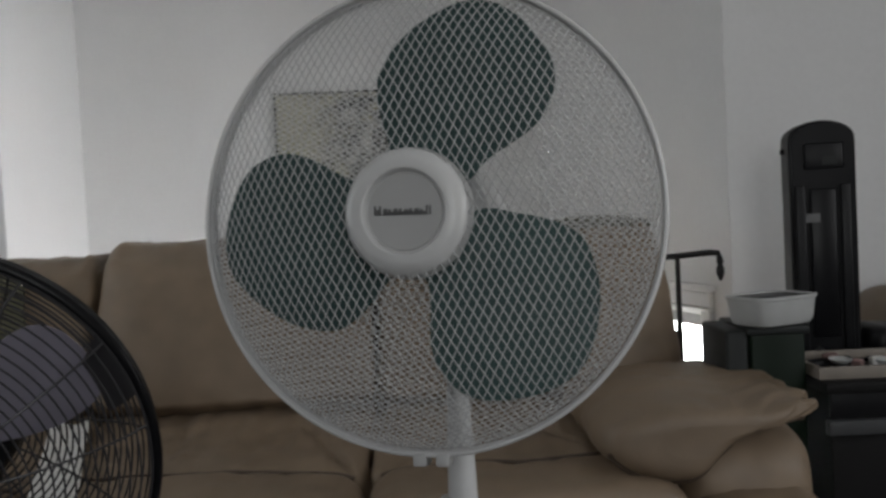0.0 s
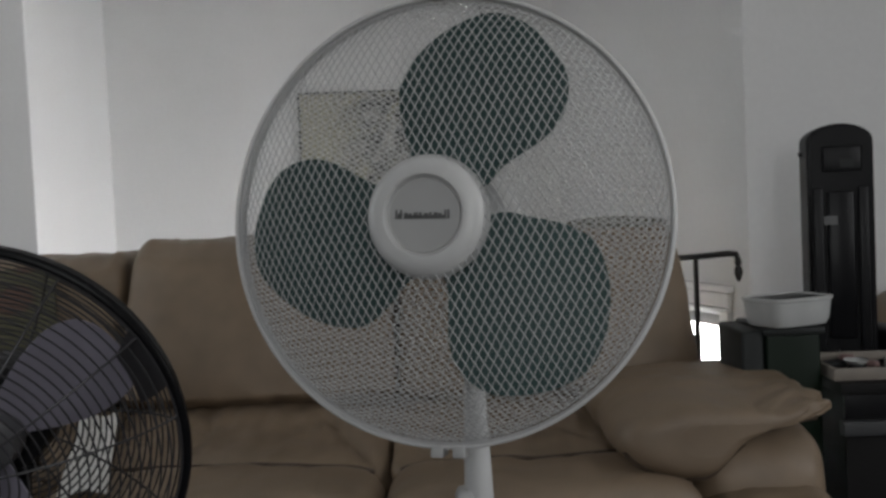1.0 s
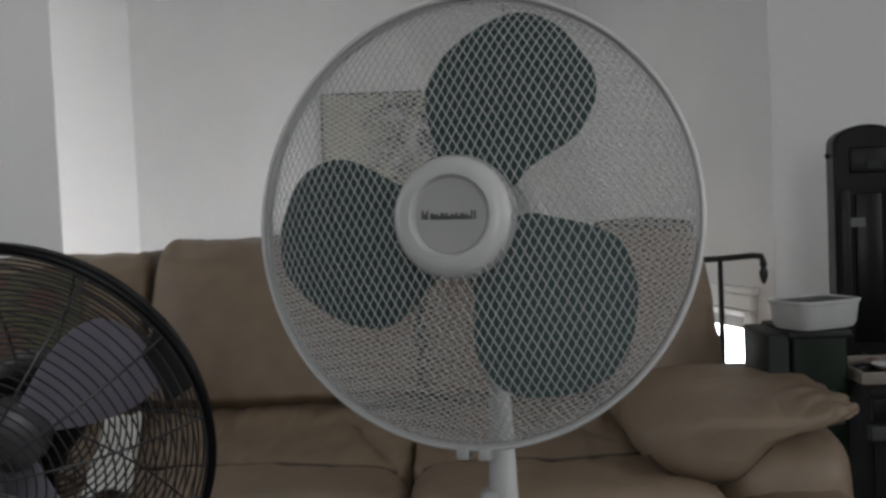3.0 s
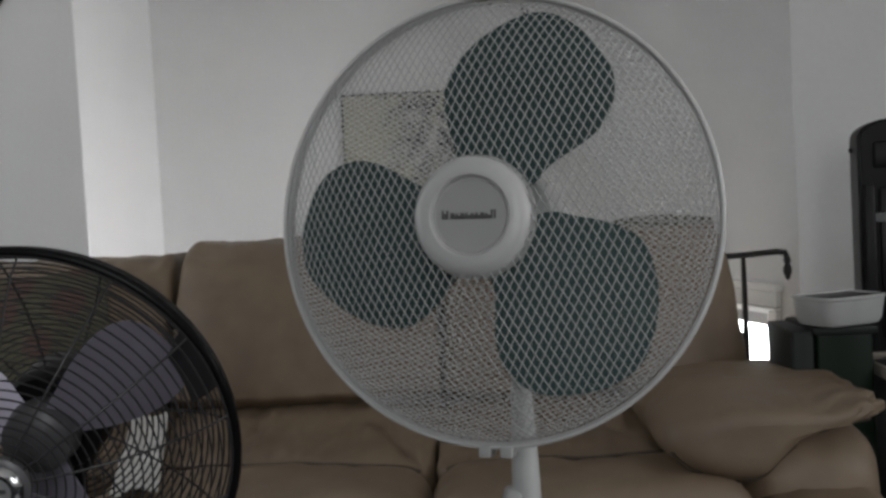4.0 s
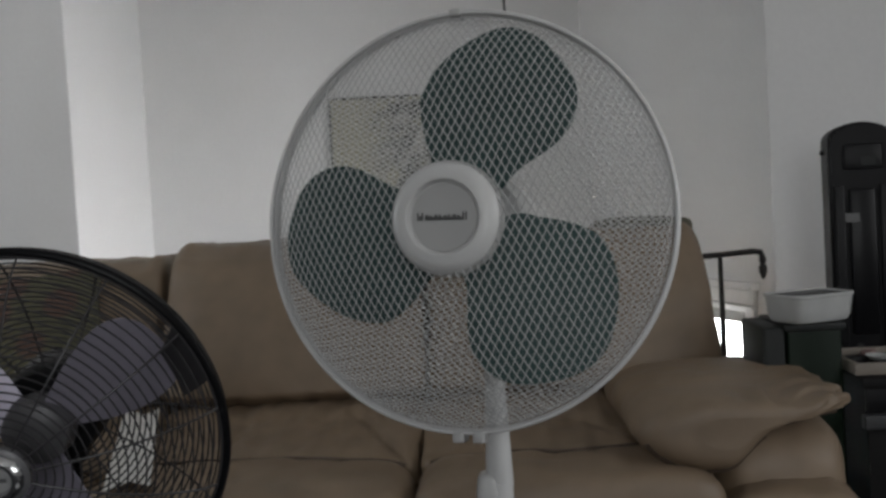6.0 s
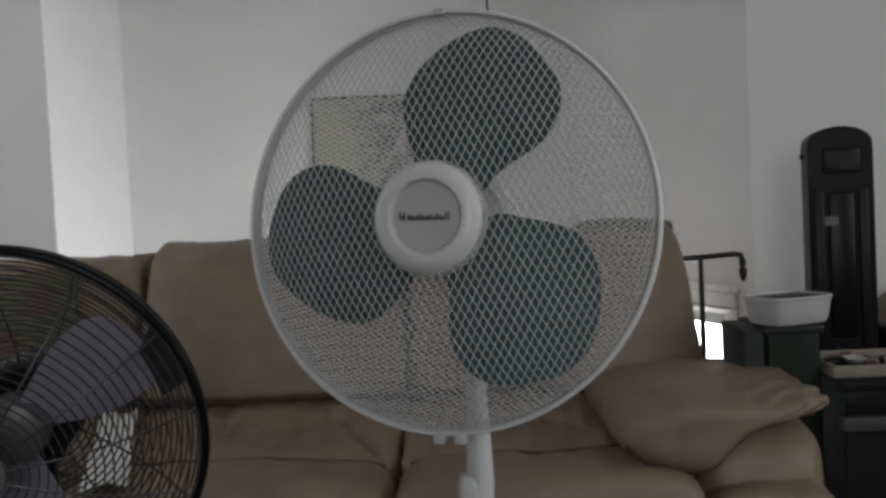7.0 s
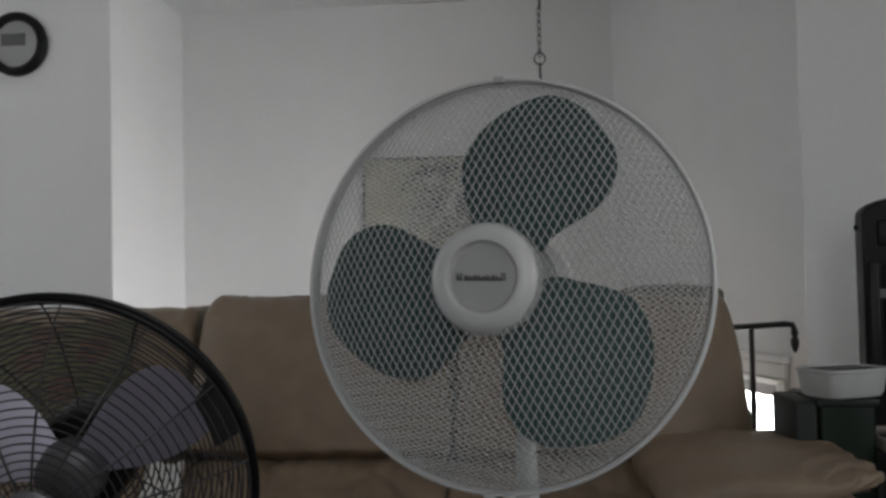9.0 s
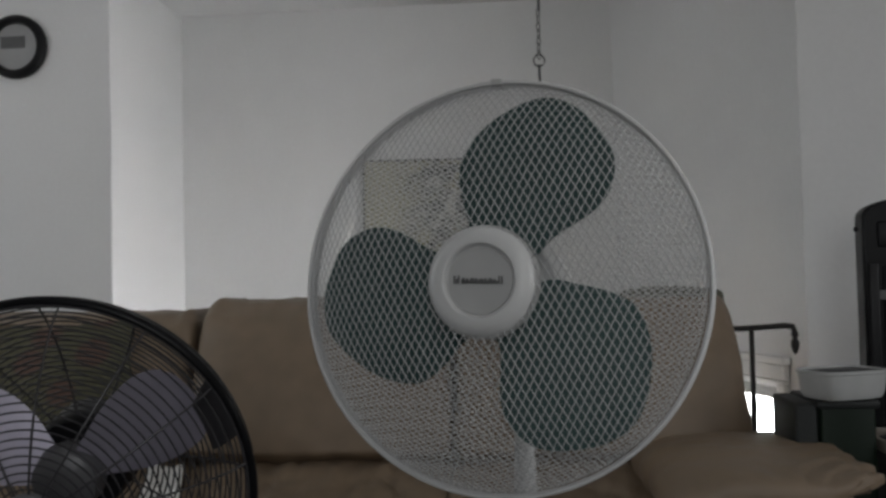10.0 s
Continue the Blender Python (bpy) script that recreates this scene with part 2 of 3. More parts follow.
def smooth_loop(pts, sub=6):
    out, n = [], len(pts)
    for i in range(n):
        p0, p1, p2, p3 = (Vector(pts[(i + k) % n]) for k in (-1, 0, 1, 2))
        for k in range(sub):
            t = k / sub
            out.append(0.5 * (2 * p1 + (p2 - p0) * t + (2 * p0 - 5 * p1 + 4 * p2 - p3) * t * t + (3 * p1 - p0 - 3 * p2 + p3) * t ** 3))
    return out


# ---- the room ----
def structure(name, bm, material, label, category):
    return tagged(link(name, bm, material, smooth=False), label, category, kind="structure")


def wall_with_opening(x0, x1, y0, y1, height, hx0, hx1, hz0, hz1, m=None):
    """A wall along x with one rectangular opening right through it."""
    bm = bmesh.new()
    g = [[bm.verts.new((x, y0, z)) for z in (0, hz0, hz1, height)] for x in (x0, hx0, hx1, x1)]
    cells = [bm.faces.new((g[i][k], g[i + 1][k], g[i + 1][k + 1], g[i][k + 1])) for i in range(3) for k in range(3) if (i, k) != (1, 1)]
    ext = bmesh.ops.extrude_face_region(bm, geom=cells)
    bmesh.ops.translate(bm, verts=[v for v in ext["geom"] if isinstance(v, bmesh.types.BMVert)], vec=(0, y1 - y0, 0))
    cells = [bm.faces.new((g[i][k], g[i + 1][k], g[i + 1][k + 1], g[i][k + 1])) for i in range(3) for k in range(3) if (i, k) != (1, 1) and not bm.faces.get((g[i][k], g[i + 1][k], g[i + 1][k + 1], g[i][k + 1]))]
    bmesh.ops.recalc_face_normals(bm, faces=bm.faces)
    return moved(bm, m) if m else bm


structure("floor", box(-3.4, 2.8, -2.4, 4.6, -0.1, 0), M_CARPET, "dark grey carpet under the furniture", "floor")
structure("ceiling", box(-3.4, 2.8, -2.4, 4.6, 2.36, 2.46), M_CEIL, "plain white painted ceiling over the room", "ceiling")
structure("wall_left_front", box(-3.4, -1.685, 3.5, 4.5, 0, 2.36, 0.006), M_WALL, "grey painted wall beside the recess, with a clock", "wall")
structure("wall_back", box(-1.685, 0.6, 4.3, 4.5, 0, 2.36), M_WALL, "pale grey painted wall at the back of the recess", "wall")
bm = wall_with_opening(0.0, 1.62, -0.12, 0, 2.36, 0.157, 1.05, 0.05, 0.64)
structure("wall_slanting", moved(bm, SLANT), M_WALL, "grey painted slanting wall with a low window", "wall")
structure("wall_right", box(0.902, 2.8, 2.86, 2.98, 0, 2.36), M_WALL, "grey painted wall behind the black tower", "wall")
TURNED = pose(0, 0, 0, 0, 0, 90)
bm = wall_with_opening(-2.4, 2.86, -2.8, -2.6, 2.36, -0.65, 0.85, 0.95, 2.15, TURNED)
structure("wall_side_right", bm, M_WALL, "grey painted side wall with a window-sized opening", "wall")
# this wall's opening is unseen, added behind the left fill lamp
bm = wall_with_opening(-2.2, 3.5, 3.2, 3.4, 2.36, 0.95, 2.05, 1.05, 2.15, TURNED)
structure("wall_side_left", bm, M_WALL, "grey painted side wall with a window-sized opening", "wall")
bm = wall_with_opening(-3.4, 2.6, -2.4, -2.2, 2.36, -0.2, 0.6, 0.95, 2.15)
structure("wall_rear", bm, M_WALL, "grey painted wall behind the viewer", "wall")

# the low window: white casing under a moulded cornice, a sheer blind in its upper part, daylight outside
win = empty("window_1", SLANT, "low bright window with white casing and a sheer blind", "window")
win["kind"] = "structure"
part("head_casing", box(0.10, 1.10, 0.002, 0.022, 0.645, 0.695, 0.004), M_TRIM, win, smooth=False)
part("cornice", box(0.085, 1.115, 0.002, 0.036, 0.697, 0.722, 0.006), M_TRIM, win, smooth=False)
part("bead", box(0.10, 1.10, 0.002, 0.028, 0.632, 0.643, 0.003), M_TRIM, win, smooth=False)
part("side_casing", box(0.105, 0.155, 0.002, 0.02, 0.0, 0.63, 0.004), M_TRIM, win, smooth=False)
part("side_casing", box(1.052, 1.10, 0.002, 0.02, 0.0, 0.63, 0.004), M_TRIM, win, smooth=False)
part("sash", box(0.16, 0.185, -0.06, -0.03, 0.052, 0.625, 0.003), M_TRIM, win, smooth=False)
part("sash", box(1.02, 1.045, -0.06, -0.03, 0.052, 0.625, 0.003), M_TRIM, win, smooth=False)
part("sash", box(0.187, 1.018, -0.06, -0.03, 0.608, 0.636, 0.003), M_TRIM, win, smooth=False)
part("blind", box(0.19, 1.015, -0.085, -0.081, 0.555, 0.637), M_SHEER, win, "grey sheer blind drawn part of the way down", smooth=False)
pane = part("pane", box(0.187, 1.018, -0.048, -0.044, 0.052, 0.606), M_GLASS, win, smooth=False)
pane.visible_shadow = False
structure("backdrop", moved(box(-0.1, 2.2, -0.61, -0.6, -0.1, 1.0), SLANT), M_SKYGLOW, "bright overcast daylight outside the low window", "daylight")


# ---- the sofa ----
PAD = [(0.42, 0.452), (0.33, 0.47), (0.275, 0.522), (0.285, 0.578), (0.36, 0.612), (0.47, 0.62), (0.58, 0.614), (0.65, 0.611), (0.698, 0.606),
       (0.713, 0.592), (0.706, 0.578), (0.66, 0.570), (0.56, 0.538), (0.50, 0.485), (0.46, 0.457)]


# slack creases on the outer end of an arm: x, z of both ends, depth
CREASES = ((0.555, 0.605, 0.625, 0.592, 0.010), (0.585, 0.555, 0.66, 0.588, 0.014), (0.62, 0.563, 0.70, 0.582, 0.014), (0.675, 0.615, 0.70, 0.588, 0.012), (0.54, 0.535, 0.585, 0.56, 0.010))


def arm_pad(side):
    """The soft top of an arm: one rounded section swept from front to back, gathered along its outer fold."""
    loop = smooth_loop([(x, 0, z) for x, z in PAD], 14)
    mid = Vector((0.48, 0, 0.55))
    n, rows, bm, prev = len(loop), 64, bmesh.new(), None
    first, fold_line = None, []
    for j in range(rows + 1):
        s = -1 + 2 * j / rows
        s = math.sin(s * math.pi / 2)
        k = max(0.01, 1 - abs(s) ** 8) ** (1 / 5)
        ring = []
        for p in loop:
            q = mid + (p - mid) * k
            y = 2.05 + 0.36 * s + 0.03 * (q.x - 0.5)
            fold = math.exp(-((q.x - 0.66) / 0.075) ** 2) * max(0, -s) ** 0.5
            wave = math.sin(90 * (q.x * 0.8 - 0.9 * (y - 1.7)) + 5 * noise.noise(Vector((q.x * 9, y * 9, 4))))
            soft = noise.noise(Vector((q.x * 7, y * 6, side * 5))) + 0.5 * noise.noise(Vector((q.x * 19, y * 15, 2)))
            d = (q - mid).normalized()
            q = q + d * (0.0105 * fold * wave * (1.3 if q.z < 0.6 else 0.8) + 0.010 * soft)
            for ax, az, bx, bz, deep in CREASES:
                dx, dz = bx - ax, bz - az
                u = min(1, max(0, ((q.x - ax) * dx + (q.z - az) * dz) / (dx * dx + dz * dz)))
                q = q - d * (deep * math.exp(-(math.hypot(q.x - ax - u * dx, q.z - az - u * dz) / 0.008) ** 2) * min(1, max(0, -s - 0.1) * 3))
            q.z -= 0.03 * max(0, s)
            ring.append(bm.verts.new((q.x if side > 0 else -1.22 - q.x, y, q.z)))
        if s > -0.9 and not fold_line:
            # the lower front edge, from the outer end round to the inner side
            fold_line = [v.co.copy() for v in ring[14 * 10 + 6:] + ring[:14 * 2]]
        if prev:
            for i in range(n):
                bm.faces.new((prev[i], prev[(i + 1) % n], ring[(i + 1) % n], ring[i]))
        else:
            first = ring
        prev = ring
    bm.faces.new(first)
    bm.faces.new(prev[::-1])
    bmesh.ops.recalc_face_normals(bm, faces=bm.faces)
    return bm, fold_line


def sofa():
    s = empty("sofa", pose(0, 0, 0), "tan leather reclining sofa with overstuffed cushions", "sofa")
    part("base", box(-1.62, 0.42, 1.95, 2.6, 0.03, 0.36, 0.02), M_LEATHER, s)
    part("back_panel", box(-1.62, 0.58, 2.5, 2.66, 0.05, 0.82, 0.05, 4), M_LEATHER, s)
    # back cushions: left, middle, right
    for x0, x1, top, seed in ((-1.63, -0.937, 0.925, 2.0), (-0.921, -0.197, 0.955, 5.0), (-0.183, 0.582, 0.945, 9.0)):
        w, h = x1 - x0, top - 0.515

        def shape(q, c, w=w, h=h):
            q = q.copy()
            q.y -= 0.03 * (1 - c.x * c.x) * max(0, 1 - c.z * c.z)
            q.y += 0.10 * c.z + 0.03 * c.z * c.z
            q.x *= 1 - 0.018 * max(0, c.z) ** 2
            if c.y < 0:
                q.y += 0.06 * max(0, -c.z - 0.82) / 0.18 + 0.03 * max(0, c.z - 0.8) / 0.2
            q.y += 0.02 * abs(c.x) ** 6
            # the gathered corners stand up a little
            q.z += 0.014 * math.exp(-((abs(c.x) - 0.9) / 0.05) ** 2) * max(0, c.z) ** 3
            q.z -= 0.032 * max(0, (abs(c.x) - 0.955) / 0.045) ** 2 * max(0, c.z) ** 3
            return q
        part("back_cushion", moved(puffy(w, 0.29, h, 14, 62, 0.008, seed, shape), pose((x0 + x1) / 2, 2.45, 0.515 + h / 2)), M_LEATHER, s)
    def strip(ob):
        return [v.co.copy() for v in ob.data.vertices if 1.87 < v.co.y < 1.92 and v.co.z > 0.42]

    def top_z(points, x, y):
        return max((p.z for p in points if abs(p.x - x) < 0.022 and abs(p.y - y) < 0.010), default=0.0)
    # seats and the footrest panels below their front edge
    for x0, x1, seed in ((-1.63, -0.905, 1.0), (-0.9, -0.19, 4.0), (-0.185, 0.44, 7.0)):
        w = x1 - x0

        def shape(q, c, mid=(x0 + x1) / 2):
            q = q.copy()
            q.z += 0.035 * c.y + 0.012 * (1 - c.x ** 2) * max(0, c.z)
            if c.z > 0:
                # slack folds that run from the back of the seat to its front corners
                for ax, ay, bx, by, deep in ((-0.38, 2.22, -0.195, 1.90, 0.016), (-0.60, 2.02, -0.68, 2.26, 0.006), (-0.46, 1.95, -0.42, 2.2, 0.005), (0.30, 1.97, 0.06, 2.2, 0.010), (-1.08, 2.2, -0.93, 1.93, 0.012)):
                    px, py, dx, dy = q.x + mid - ax, q.y + 2.18 - ay, bx - ax, by - ay
                    k = min(1, max(0, (px * dx + py * dy) / (dx * dx + dy * dy)))
                    d = math.hypot(px - k * dx, py - k * dy)
                    q.z -= deep * math.exp(-(d / 0.013) ** 2) * min(1, 3 * (1 - abs(2 * k - 1)) + 0.5)
            return q
        seat = part("seat", moved(puffy(w + 0.012, 0.58, 0.2, 9, 64, 0.014, seed, shape), pose((x0 + x1) / 2, 2.18, 0.402)), M_LEATHER, s)
        rest = part("footrest", moved(puffy(w + 0.012, 0.27, 0.42, 7, 34, 0.008, seed + 3, None), pose((x0 + x1) / 2, 1.775, 0.272)), M_LEATHER, s)
        near, far = strip(rest), strip(seat)
        run = []
        for i in range(33):
            x = x0 + 0.02 + (w - 0.04) * i / 32
            z, y = min((max(top_z(far, x, y), top_z(near, x, y)), y) for y in (1.885, 1.89, 1.895, 1.9, 1.905))
            run.append(Vector((x, y, z + 0.001)))
        run = [(run[max(0, i - 1)] + run[i] + run[min(32, i + 1)]) / 3 for i in range(33)]
        part("seam", tube(run, 0.005, 6), M_SEAM_SHADE, s, "dark seam line, its tone standing in for crease shade")
    # arms: a wide soft pad over an upright panel
    for side in (1, -1):
        cx = 0.5 if side > 0 else -1.72
        bm, fold = arm_pad(side)
        part("arm_pad", bm, M_LEATHER, s)
        part("seam", tube(fold, 0.007, 6), M_SEAM_SHADE, s, "dark seam line, its tone standing in for crease shade")
        part("arm_panel", moved(puffy(0.29, 0.80, 0.54, 5.5, 24, 0.008, 15 + side), pose(cx + 0.075 * side, 2.12, 0.275)), M_LEATHER, s)
    # the front of each arm, below a fold
    for cx in (0.572, -1.792):
        part("arm_front", moved(puffy(0.285, 0.22, 0.41, 5, 26, 0.008, 27 + cx), pose(cx, 1.72, 0.235)), M_LEATHER, s)
    for x in (-1.6, 0.4):
        for y in (2.0, 2.55):
            part("foot", lathe([(0, 0), (0.025, 0), (0.03, 0.04), (0, 0.04)], 16, m=pose(x, y, 0)), M_WOODB, s)
    return s


sofa()


def cloth(nx, ny, f, thick=0.012):
    """A thick sheet: f(u, v) gives its upper side for u, v from 0 to 1."""
    bm = bmesh.new()
    g = [[bm.verts.new(f(i / nx, j / ny)) for j in range(ny + 1)] for i in range(nx + 1)]
    for i in range(nx):
        for j in range(ny):
            bm.faces.new((g[i][j], g[i + 1][j], g[i + 1][j + 1], g[i][j + 1]))
    bmesh.ops.recalc_face_normals(bm, faces=bm.faces)
    bmesh.ops.solidify(bm, geom=bm.faces[:], thickness=thick)
    return bm


def on_cushion(u, v):
    """A cloth that lies against the front of the end back cushion."""
    x, z = -1.585 + 0.51 * u + 0.02 * math.sin(5 * v), 0.60 + 0.29 * v + 0.008 * math.sin(9 * u)
    cz, cx = (z - 0.72) / 0.205, (x + 1.281) / 0.349
    y = 2.305 - 0.03 * (1 - cx * cx) * max(0, 1 - cz * cz) + 0.1 * cz + 0.03 * cz * cz + 0.02 * abs(cx) ** 6 + 0.03 * max(0, cz - 0.8) / 0.2
    return (x, y - 0.022 + 0.008 * noise.noise(Vector((x * 11, z * 8, 2))), z)


tagged(link("throw", cloth(40, 30, on_cushion), M_THROW), "olive throw with rust-red patches on the sofa's back cushion", "throw blanket")
# separate lump stands in for the small roll on the right cushion's top
tagged(link("folded_blanket", moved(puffy(0.28, 0.17, 0.075, 4, 16, 0.008, 21), pose(0.43, 2.56, 0.928)), M_LUMP),
       "grey-green soft lump on top of the sofa's back cushion", "blanket")


def on_seat(u, v):
    """A narrow sheet that lies from the back of the seat over its front edge."""
    y = 2.21 - 0.58 * v + 0.03 * u
    z = max(0.498, 0.517 + 0.12 * (y - 2.18)) + 0.006 + 0.006 * math.sin(7 * u + 4 * v)
    return (-0.99 + 0.20 * v + 0.085 * u, y, z)


# added for a bright white patch; its run is fitted to the camera's view
tagged(link("newspaper", cloth(10, 26, on_seat, 0.003), M_PAPER),
       "narrow white sheet added for a bright patch behind the black fan", "newspaper")


# ---- the white stand fan ----
FAN = Matrix.Translation((-0.0180, 0.872, 0.9980)) @ pose(0, 0, 0, 0, 0, -14) @ pose(0, 0, 0, -6, 0, 0) @ Matrix.Scale(1.008, 4)


def dome(r, depth, edge=0.219, lip=0.004):
    k = min(1.0, r / edge)
    return lip + (depth - lip) * max(0.0, 1 - k ** 3.6) ** 0.62


def mesh_grille(depth, sign, inner, pitch_x, pitch_z, wire, turn):
    """Expanded diamond mesh pressed to a dome: two sets of crossing strands, laid out flat and drawn down over the dome."""
    verts, faces = [], []
    edge = 0.219
    # flat radius of the sheet against radius on the dome
    rs = [edge * math.sin(math.pi / 2 * i / 300) for i in range(301)]
    arc = [0.0]
    for a, c in zip(rs, rs[1:]):
        arc.append(arc[-1] + math.hypot(c - a, dome(c, depth) - dome(a, depth)))
    size = arc[-1]
    slope = pitch_x / pitch_z
    ang = radians(turn)
    n = int(2 * size * 1.8 / pitch_x)
    for fam in (1, -1):
        dx, dz = fam * slope, 1.0
        length = math.hypot(dx, dz)
        dx, dz = dx / length, dz / length
        step = pitch_x * dz
        for i in range(-n, n + 1):
            off = i * step
            if abs(off) >= size:
                continue
            half = math.sqrt(size * size - off * off)
            px, pz = off * dz, -off * dx
            count = max(2, int(2 * half / 0.006))
            run = []
            for k in range(count + 1):
                s = -half + 2 * half * k / count
                x, z = px + s * dx, pz + s * dz
                flat = math.hypot(x, z)
                r = float(np.interp(flat, arc, rs))
                if r < inner:
                    if len(run) > 1:
                        add_tube(verts, faces, run, wire, 4)
                    run = []
                    continue
                x, z = x * r / flat, z * r / flat
                xr, zr = x * math.cos(ang) - z * math.sin(ang), x * math.sin(ang) + z * math.cos(ang)
                run.append((xr, sign * dome(r, depth) + fam * 0.0004, zr))
            if len(run) > 1:
                add_tube(verts, faces, run, wire, 4)
    return pydata(verts, faces)


BLADE = [(60, 64), (110, 112), (170, 151), (222, 161), (290, 131), (345, 74), (372, 18), (366, -42), (332, -105), (288, -148), (232, -160), (180, -142), (115, -86), (60, -48)]


def blade_mesh(outline, scale, twist, y0, rings=7, thick=0.0025):
    """A fan blade that fills a rounded outline, its face twisted about its length."""
    loop = smooth_loop([(u * scale, v * scale, 0) for u, v in outline])
    c = sum(loop, Vector()) / len(loop)
    bm = bmesh.new()

    def place(p):
        u, v = p.x, p.y
        k = twist * (1.25 - 1.6 * u)
        return (u, y0 + k * v + 0.6 * v * v, v)
    centre = bm.verts.new(place(c))
    rows = [[bm.verts.new(place(c + (p - c) * (k / rings))) for p in loop] for k in range(1, rings + 1)]
    n = len(loop)
    for i in range(n):
        bm.faces.new((centre, rows[0][i], rows[0][(i + 1) % n]))
        for a, b in zip(rows, rows[1:]):
            bm.faces.new((a[i], b[i], b[(i + 1) % n], a[(i + 1) % n]))
    bmesh.ops.recalc_face_normals(bm, faces=bm.faces)
    bmesh.ops.solidify(bm, geom=bm.faces[:], thickness=thick)
    return bm


def about_y(deg):
    """Turns a blade that points along x so that it points deg above x in the x-z plane."""
    return pose(0, 0, 0, 0, -deg, 0)


def stand_fan():
    base = Matrix.Translation((0.004, 0.965, 0))
    s = empty("stand_fan", base, "white stand fan with diamond-mesh guard and teal blades", "fan")
    L = base.inverted() @ FAN
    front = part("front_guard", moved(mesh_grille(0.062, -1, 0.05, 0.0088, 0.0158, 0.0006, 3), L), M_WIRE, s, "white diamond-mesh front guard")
    front["kind"] = "stuff"
    rear = part("back_guard", moved(mesh_grille(0.07, 1, 0.06, 0.0060, 0.0106, 0.00052, 84), L), M_WIRE_LIT, s, "white diamond-mesh rear guard")
    rear["kind"] = "stuff"
    for y in (-0.0055, 0.0085):
        part("guard_rim", moved(lathe([(0.2240 + 0.0026 * math.cos(a), y + 0.0034 * math.sin(a)) for a in [2 * math.pi * k / 12 for k in range(13)]], 128, "y"), L), M_WHITE, s)
    part("rim_clip_band", moved(lathe([(0.2205, -0.002), (0.2246, -0.003), (0.2246, 0.006), (0.2205, 0.005), (0.2205, -0.002)], 128, "y"), L), M_WHITE, s)
    H = L @ Matrix.Translation((0, 0.031, -0.002)) @ Matrix.Scale(1.045, 4)
    cap = part("hub_cap", moved(lathe([(0, -0.0905), (0.033, -0.0905), (0.0345, -0.0915), (0.0355, -0.0965), (0.037, -0.0985), (0.044, -0.0985), (0.051, -0.0945), (0.0555, -0.087), (0.057, -0.078), (0.05, -0.076), (0, -0.076)], 72, "y"), H), M_WHITE, s)
    part("badge", moved(lathe([(0, -0.0925), (0.0325, -0.0925), (0.0335, -0.0905), (0, -0.0905)], 64, "y"), H), M_BADGE, cap, "round grey badge plate")
    # the maker's mark as plain bars
    marks = [(-0.0270, 0.0018, 0.0050), (-0.0226, 0.0018, 0.0050), (-0.0248, 0.0026, 0.0018)]
    marks += [(-0.0188 + 0.0046 * k, 0.0036 - 0.0012 * (k % 2), 0.0026 - 0.0006 * (k % 3 == 1)) for k in range(8)]
    marks += [(-0.0188, 0.0372, 0.0002)]
    marks += [(0.0186, 0.0016, 0.0050), (0.0214, 0.0016, 0.0050)]
    for x0, w, z1 in marks:
        x1, z0 = x0 + w, -0.003
        part("printed_bar", moved(box(x0, x1, -0.0934, -0.0924, z0, z1), H @ pose(0, 0, 0, 0, 1.5, 0)), M_LETTER, cap, smooth=False)
    for k in range(3):
        part("blade", moved(blade_mesh(BLADE, 0.000552, 0.16, -0.010), L @ Matrix.Translation((0.002, 0, 0.0035)) @ about_y(71.5 + 120 * k)), M_TEAL, s, "dark teal plastic blade")
    part("blade_hub", moved(lathe([(0, -0.036), (0.03, -0.036), (0.04, -0.028), (0.042, 0.02), (0, 0.02)], 40, "y"), L), M_TEAL, s)
    part("motor_housing", moved(lathe([(0, 0.045), (0.055, 0.045), (0.062, 0.06), (0.06, 0.12), (0.05, 0.155), (0.03, 0.17), (0, 0.172)], 48, "y"), L), M_WHITE, s)
    part("neck", lathe([(0, 0.68), (0.0165, 0.68), (0.0145, 0.74), (0.012, 0.80), (0.0105, 0.85), (0.016, 0.90), (0.028, 0.935), (0.03, 0.97), (0, 0.98)], 40, m=pose(0.002, 0.0, 0.0)), M_WHITE, s)
    part("pole", lathe([(0, 0.03), (0.016, 0.03), (0.016, 0.40), (0.022, 0.40), (0.022, 0.47), (0.0175, 0.475), (0.0175, 0.685), (0, 0.685)], 32), M_WHITE, s)
    part("control_box", moved(puffy(0.028, 0.04, 0.13, 4, 10, 0.0), pose(-0.013, -0.002, 0.632)), M_BADGE, s)
    part("base_plate", lathe([(0, 0), (0.2, 0), (0.205, 0.008), (0.19, 0.02), (0.05, 0.035), (0.03, 0.06), (0, 0.06)], 64), M_WHITE, s)
    for dx in (-0.008, 0.014):
        part("latch", moved(box(dx - 0.0065, dx + 0.0065, -0.010, 0.012, -0.2345, -0.2225, 0.002), L), M_BADGE, s)
    part("latch", moved(box(-0.006, 0.006, -0.0105, 0.012, 0.2205, 0.2275, 0.001), L), M_BADGE, s)
    return s


stand_fan()

# ---- the black fan ----
BFAN = Matrix.Translation((-0.639, 1.1, 0.729)) @ pose(0, 0, 0, 13, 0, 6)
BLADE2 = [(40, 34), (90, 68), (150, 98), (215, 116), (262, 104), (284, 64), (286, 0), (272, -60), (235, -90), (170, -96), (110, -78), (60, -48), (40, -30)]


